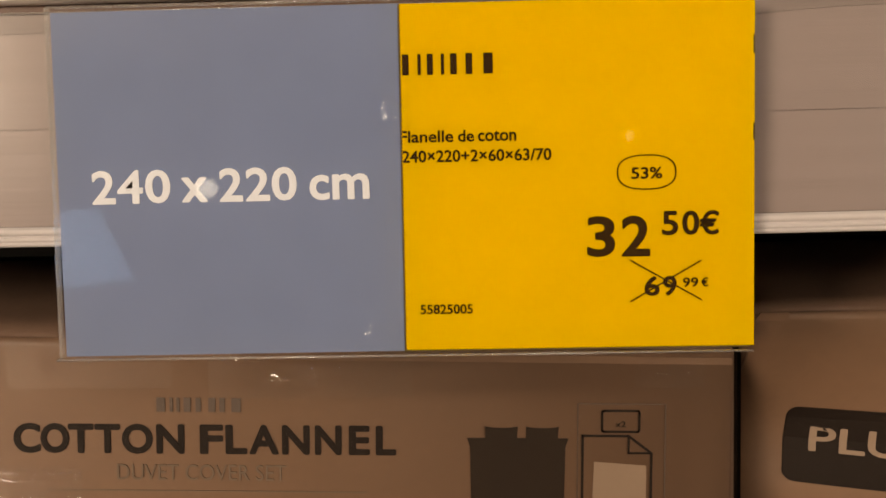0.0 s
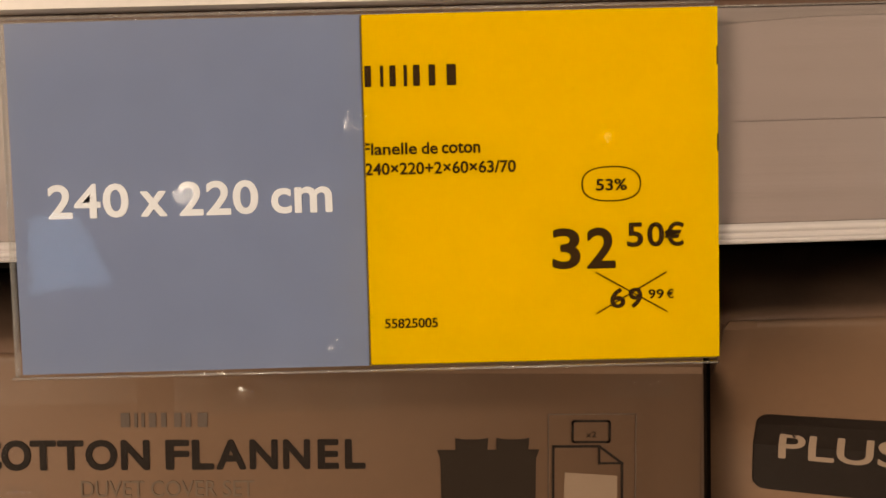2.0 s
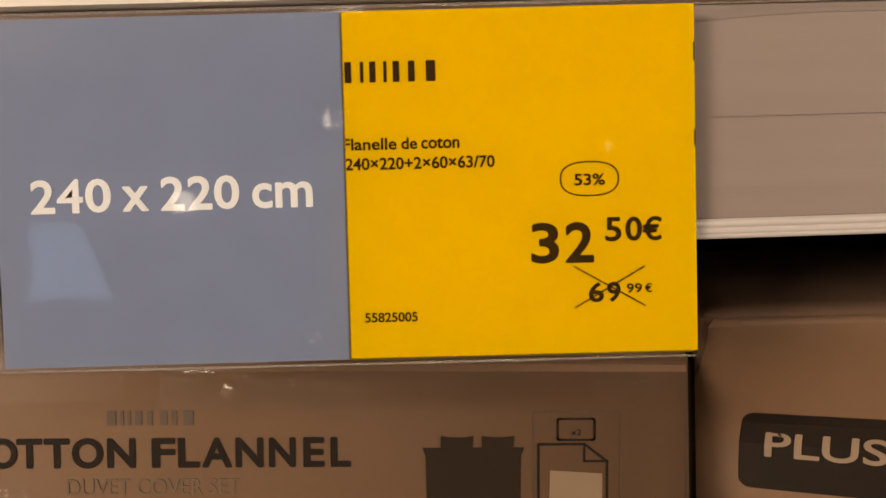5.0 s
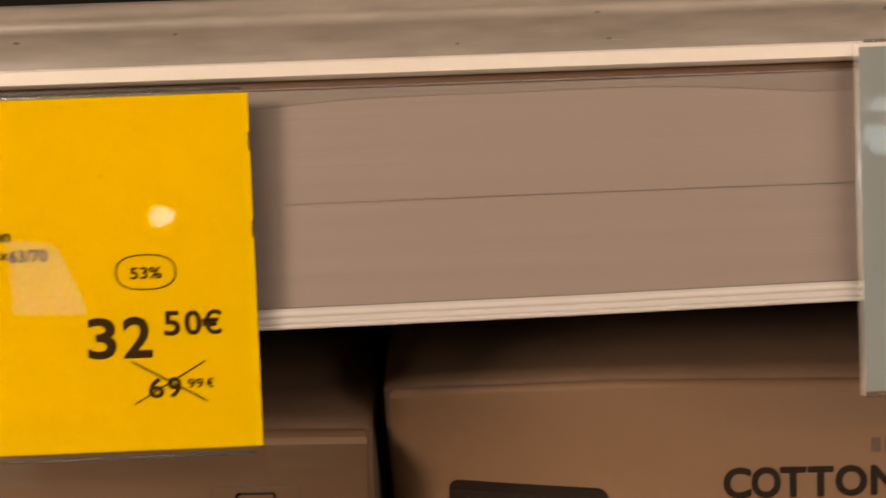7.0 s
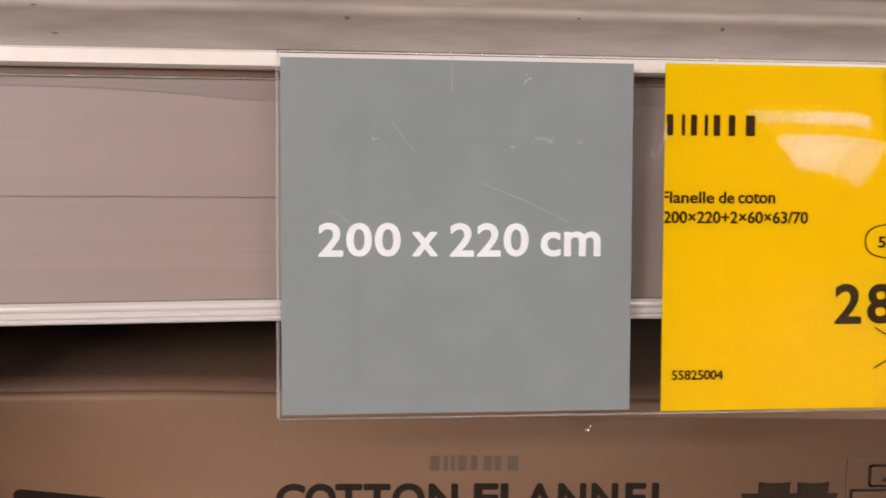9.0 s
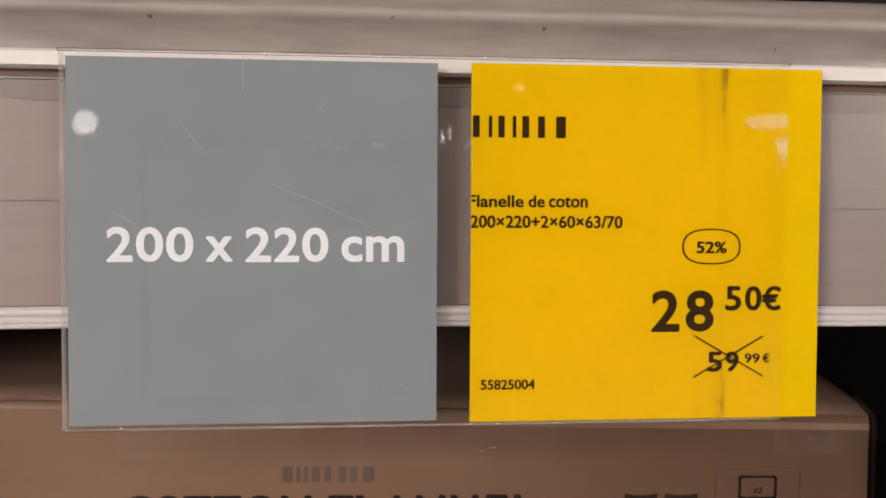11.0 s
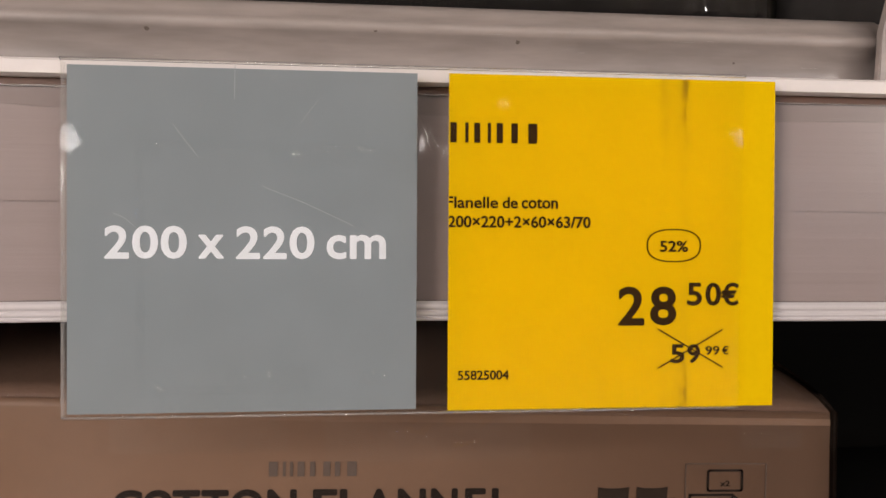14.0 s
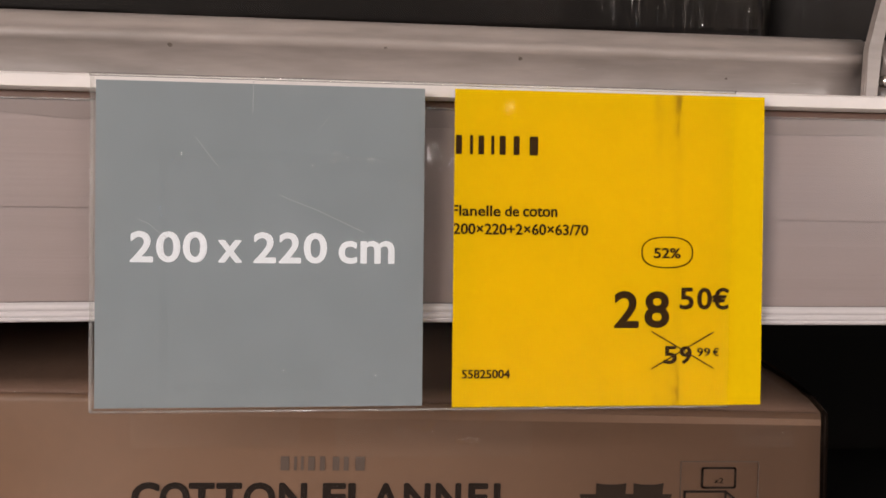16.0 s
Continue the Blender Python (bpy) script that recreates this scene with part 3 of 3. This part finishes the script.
SIZE_240 = [("2", 0.0103, 0.0176), ("4", 0.0182, 0.0261), ("0", 0.0268, 0.0346), ("x", 0.0380, 0.0460, -0.0581, -0.0505), ("2", 0.0496, 0.0568),
            ("2", 0.0577, 0.0651), ("0", 0.0657, 0.0734), ("c", 0.0772, 0.0833, -0.0583, -0.0506), ("m", 0.0842, 0.0955, -0.0582, -0.0504)]
SIZE_200 = [("2", 0.0106, 0.0177), ("0", 0.0186, 0.0261), ("0", 0.0268, 0.0344), ("x", 0.0377, 0.0452, -0.0569, -0.0497), ("2", 0.0487, 0.0558),
            ("2", 0.0567, 0.0637), ("0", 0.0645, 0.0720), ("c", 0.0756, 0.0816, -0.0570, -0.0496), ("m", 0.0826, 0.0936, -0.0569, -0.0495)]
size_card(pose(-0.1058, 0, 1.2, 0, -0.15, 0), 0.1056, 0.1050, BLUE_CARD, SIZE_240, -0.0582, -0.0479, "slate-blue size card with bold white lettering")
price_card(pose(0.0, -0.0006, 1.2), 0.1055, 0.1045, YELLOW_CARD, "bright yellow discount price card with torn perforated edge", "240\u00d7220+2\u00d760\u00d763/70", "53%", "32", "69", "55825005", (0, 0, 0), True)
size_card(pose(0.2866, 0, 1.2070), 0.1030, 0.1030, GREY_CARD, SIZE_200, -0.0570, -0.0471, "grey-green size card with bold white lettering")
price_card(pose(0.3992, 0, 1.2073), 0.1054, 0.1041, STAINED_CARD, "bright yellow discount price card with dark fold stains", "200\u00d7220+2\u00d760\u00d763/70", "52%", "28", "59", "55825004", (-0.0013, 0, -0.0011), False)


# scratches on the second pocket's film, and fold stains on its price card
def scratched(points, w):
    fold = next(o for o in bpy.data.objects if o.get("label", "").startswith("scratched clear"))
    pts = [(x - 0.3995, z - 1.2073) for x, z in points]
    bm = bmesh.new()
    for (ax, az), (bx, bz) in zip(pts, pts[1:]):
        stroke(bm, [(ax, az), (bx, bz)], w, 0.0, 0.00002)
    for v in bm.verts:
        v.co.y -= 0.00125 + math.tan(radians(1.4)) * (0.1042 + v.co.z)
    part("scratch", bm, SCRATCH, fold, "fine pale scratch")


scratched([(0.3178, 1.1894), (0.3215, 1.1843), (0.3247, 1.1803)], 0.00018)
scratched([(0.3435, 1.1717), (0.3560, 1.1668), (0.3702, 1.1602)], 0.00019)
scratched([(0.3006, 1.1634), (0.3035, 1.1622), (0.3070, 1.1592)], 0.00018)
scratched([(0.3355, 1.2071), (0.3353, 1.1974)], 0.00020)
scratched([(0.3600, 1.1980), (0.3545, 1.1905)], 0.00010)


# dust on the first pocket and on the rail's film
def speck(parent, x, z, y, rad, mat):
    random.seed(int((x + z) * 1e5))
    part("speck", slab([(x + rad * random.uniform(0.5, 1.2) * math.cos(a), z + rad * random.uniform(0.4, 1.0) * math.sin(a)) for a in (0, 1.05, 2.1, 3.14, 4.2, 5.2)], y, y + 0.00003), mat, parent)


first = next(o for o in bpy.data.objects if o.get("label", "").startswith("clear plastic sign"))
for x, z in ((-0.0195, -0.0145), (-0.0620, -0.0330), (-0.0120, -0.1010), (-0.0150, -0.1022), (-0.0880, -0.0150), (-0.0410, -0.0700), (0.0620, -0.0230), (0.0330, -0.0870)):
    speck(first, x, z, -0.0014 - math.tan(radians(1.5)) * (0.0012 - z), random.uniform(0.00012, 0.0003), SCRATCH)
speck(rail, 0.2822, 1.1512, 0.0070, 0.00035, DARK_MARK)
speck(rail, 0.245, 1.1400, 0.0070, 0.0003, DARK_MARK)


# ---- packs of bedding behind ----
def bend(bm):
    """The front of a pack curves back towards its left end."""
    for v in bm.verts:
        t = min(1.0, max(0.0, (0.052 - v.co.z) / 0.065))
        v.co.y += 0.030 * (max(0.0, -v.co.x) / 0.11) ** 1.4 * t * t * (3 - 2 * t)
    return bm


def slump(bm):
    """The upper edge of a pack sinks towards its right end."""
    for v in bm.verts:
        v.co.z -= 0.034 * max(0.0, v.co.x + 0.04) * min(1.0, max(0.0, (v.co.z - 0.022) / 0.026))
    return bm


def dense(bm, cuts=14):
    for i in range(1, cuts):
        x = -0.132 + 0.14 * i / cuts
        bmesh.ops.bisect_plane(bm, geom=bm.verts[:] + bm.edges[:] + bm.faces[:], plane_co=(x, 0, 0), plane_no=(1, 0, 0))
    for z in (-0.03, -0.02, -0.01, 0.0, 0.006, 0.012, 0.018, 0.024, 0.030, 0.036, 0.042, 0.047):
        bmesh.ops.bisect_plane(bm, geom=bm.verts[:] + bm.edges[:] + bm.faces[:], plane_co=(0, 0, z), plane_no=(0, 0, 1))
    return bend(bm)


def puff(bm, top, depth):
    """The upper face of a soft pack bulges behind its front edge."""
    for k in range(1, 9):
        bmesh.ops.bisect_plane(bm, geom=bm.verts[:] + bm.edges[:] + bm.faces[:], plane_co=(0, depth * (k / 9) ** 1.6, 0), plane_no=(0, 1, 0))
    for k in range(1, 11):
        bmesh.ops.bisect_plane(bm, geom=bm.verts[:] + bm.edges[:] + bm.faces[:], plane_co=(0.31 * k / 11, 0, 0), plane_no=(1, 0, 0))
    for v in bm.verts:
        if v.co.z > top - 0.012:
            ends = min(1.0, max(0.0, (v.co.x + 0.138) / 0.02), max(0.0, (0.308 - v.co.x) / 0.03))
            t = min(1.0, max(0.0, v.co.y / depth))
            v.co.z += (0.024 * math.sin(math.pi * t ** 0.7) + 0.0016 * noise.noise(v.co * 25) * min(1.0, t * 12)) * (0.72 + 0.28 * ends)
    return bm


def ruffle(x0, x1, z0, z1, seed, deep):
    """A small patch of wrinkled bag film that stands out from the pack's front."""
    bm, nx, nz = bmesh.new(), 40, 14
    grid = []
    for i in range(nx + 1):
        grid.append([])
        for j in range(nz + 1):
            u, w = i / nx, j / nz
            p = Vector((u * 5 + seed, w * 2.2, seed * 1.7))
            ease = math.sin(math.pi * u) * math.sin(math.pi * w)
            grid[i].append(bm.verts.new((x0 + (x1 - x0) * u, -0.0024 - deep * ease * (0.0060 * abs(noise.noise(p)) + 0.0020 * abs(noise.noise(p * 2.3))), z0 + (z1 - z0) * w)))
    for i in range(nx):
        for j in range(nz):
            bm.faces.new((grid[i][j], grid[i + 1][j], grid[i + 1][j + 1], grid[i][j + 1]))
    return bm


FABRIC = [("C", 0.0000, 0.0116, -0.0002, 0.0128), ("O", 0.0116, 0.0239, -0.0002, 0.0128), ("T", 0.0235, 0.0343), ("T", 0.0349, 0.0457), ("O", 0.0464, 0.0596, -0.0002, 0.0128), ("N", 0.0611, 0.0730), ("F", 0.0796, 0.0895), ("L", 0.0905, 0.0997), ("A", 0.1005, 0.1130), ("N", 0.1144, 0.1261), ("N", 0.1283, 0.1395), ("E", 0.1426, 0.1515), ("L", 0.1539, 0.1625)]


def bedding_pack(x, y, z, floor_z, R, label):
    """Folded bedding with a printed card in front, in a clear bag. Its origin is the left end of the large printed line."""
    L, T, D = -0.1395, 0.0515, 0.30
    B = floor_z - z
    pack = root("bedding_pack", pose(x, y, z), label, "bedding pack", "bedding packs")
    tilt = pose(0, 0, 0, 0, 1.15, 0)

    def lay(bm):
        bm.transform(tilt)
        return dense(bm)

    bm = boxed(L + 0.002, R - 0.002, 0.0011, D, B, T - 0.002)
    bmesh.ops.bevel(bm, geom=bm.edges[:], offset=0.0018, segments=3, affect="EDGES")
    part("folded_bedding", slump(puff(dense(bm), T - 0.002, D)), LINEN, pack, "folded cotton bedding, darkened as shaded by the shelf", True)
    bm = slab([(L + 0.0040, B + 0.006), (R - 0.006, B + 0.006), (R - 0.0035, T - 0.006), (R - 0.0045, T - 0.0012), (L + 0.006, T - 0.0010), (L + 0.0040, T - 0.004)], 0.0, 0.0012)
    card = part("insert_card", slump(dense(bm)), CARTON, pack, "cream printed insert card, darkened as in shade", True)
    A, Bk = -0.0004, -0.0001
    word = [(0.0, 0.10), (0.155, 0.19), (0.235, 0.27), (0.32, 0.40), (0.46, 0.52), (0.61, 0.69), (0.74, 0.80), (0.88, 0.99)]
    part("name_bars", lay(bars(word, 0.0615, 0.0976, 0.0180, 0.0240, A, Bk)), GREY_PRINT, card, "grey bars in place of a name")
    part("fabric_text", lay(letters(FABRIC, 0.0, 0.0126, A, Bk, weight=0.004, bold=0.00050)), CHARCOAL, card, "bold dark lettering")
    part("product_text", lay(words("DUVET COVER SET", 0.0442, 0.1161, -0.0113, -0.0045, A, Bk)), PALE_PRINT, card, "pale grey lettering")
    part("rule", lay(boxed(0.014, 0.150, A, Bk, -0.0161, -0.0157)), PALE_PRINT, card)
    bed = slab([(0.1945, -0.050), (0.2325, -0.050), (0.2332, 0.0040), (0.2345, 0.0078), (0.1922, 0.0078), (0.1935, 0.0040)], A, Bk)
    for u in (0.1998, 0.2168):
        for o in (slab([(u, 0.0078), (u + 0.0132, 0.0078), (u + 0.0136, 0.0127), (u + 0.0100, 0.0121), (u + 0.0036, 0.0121), (u, 0.0127)], A - 0.0001, Bk),):
            me = bpy.data.meshes.new("pillow")
            o.to_mesh(me)
            o.free()
            bed.from_mesh(me)
            bpy.data.meshes.remove(me)
    part("bed_pictogram", lay(bed), DARK_PRINT, card, "dark bed pictogram")
    part("icon_frame", lay(stroke(bmesh.new(), [(0.2383, -0.045), (0.2746, -0.045), (0.2746, 0.0225), (0.2383, 0.0225)], 0.0004, A, Bk, True)), GREY_PRINT, card)
    part("pillow_icon", lay(stroke(bmesh.new(), rounded(0.2484, 0.2638, 0.0108, 0.0196, 0.0010, 3), 0.0009, A, Bk, True)), CHARCOAL, card)
    part("count_text", lay(words("x2", 0.2540, 0.2582, 0.0128, 0.0152, A, Bk)), CHARCOAL, card)
    page = stroke(bmesh.new(), [(0.2404, -0.040), (0.2404, 0.0090), (0.2595, 0.0090), (0.2690, 0.0018), (0.2690, -0.040)], 0.0010, A, Bk)
    stroke(page, [(0.2595, 0.0090), (0.2595, 0.0018), (0.2690, 0.0018)], 0.0008, A - 0.0001, Bk)
    part("cover_icon", lay(page), CHARCOAL, card)
    part("inner_sheet", lay(slab([(0.2440, -0.040), (0.2670, -0.040), (0.2670, -0.0035), (0.2452, -0.0020)], A + 0.0001, Bk)), LIGHTER_PANEL, card, "lighter panel inside the cover icon")
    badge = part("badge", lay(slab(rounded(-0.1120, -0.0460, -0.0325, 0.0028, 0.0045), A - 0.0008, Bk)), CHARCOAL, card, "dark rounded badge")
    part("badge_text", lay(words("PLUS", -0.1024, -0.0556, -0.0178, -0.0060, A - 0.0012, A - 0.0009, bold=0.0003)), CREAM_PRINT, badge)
    bm = boxed(L, R, -0.0022, D + 0.004, B + 0.0008, T + 0.0006)
    bmesh.ops.bevel(bm, geom=bm.edges[:], offset=0.0025, segments=3, affect="EDGES")
    bag = part("bag", slump(puff(dense(bm), T + 0.0006, D)), BAG, pack, "crinkled clear plastic bag", True)
    bag.visible_shadow = False
    for k, (a, b, c, d, deep) in enumerate(((0.262, 0.290, 0.026, 0.046, 0.12), (0.085, 0.170, 0.022, 0.049, 0.8), (0.000, 0.070, 0.028, 0.050, 0.2), (-0.030, 0.030, -0.034, -0.006, 0.4))):
        w = part("wrinkle", slump(dense(ruffle(a, b, c, d, 1.3 * k + 4.0 * x, deep))), RUFFLE, bag, "shiny wrinkle in the bag", True)
        w.visible_shadow = False
    return pack


bedding_pack(-0.174, 0.086, 1.0382, 0.958, 0.306, "bedding pack with a cream printed card in a clear bag")
bedding_pack(0.2735, 0.0857, 1.0423, 0.958, 0.308, "bedding pack with a dark badge card, in a clear bag")


# ---- black packs on the shelf above ----
def black_pack(x0, x1, label):
    pack = root("black_pack", pose((x0 + x1) / 2, 0.2, 1.236), label, "textile pack", "black packs")
    w = (x1 - x0) / 2
    bm = boxed(-w, w, -0.130, 0.15, 0.0, 0.16)
    bmesh.ops.bevel(bm, geom=bm.edges[:], offset=0.012, segments=3, affect="EDGES")
    part("folded_textile", bm, BLACK_CLOTH, pack, "folded black cotton", True)
    bm = boxed(-w - 0.002, w + 0.002, -0.134, 0.154, 0.0006, 0.164)
    bmesh.ops.bevel(bm, geom=bm.edges[:], offset=0.012, segments=3, affect="EDGES")
    f = part("bag", bm, CRINKLED, pack, "crinkled clear plastic bag", True)
    f.visible_shadow = False


black_pack(-0.40, 0.06, "black textile pack in a glossy clear bag")
black_pack(0.075, 0.545, "black textile pack in a glossy clear bag")
black_pack(0.565, 0.98, "black textile pack in a glossy clear bag")
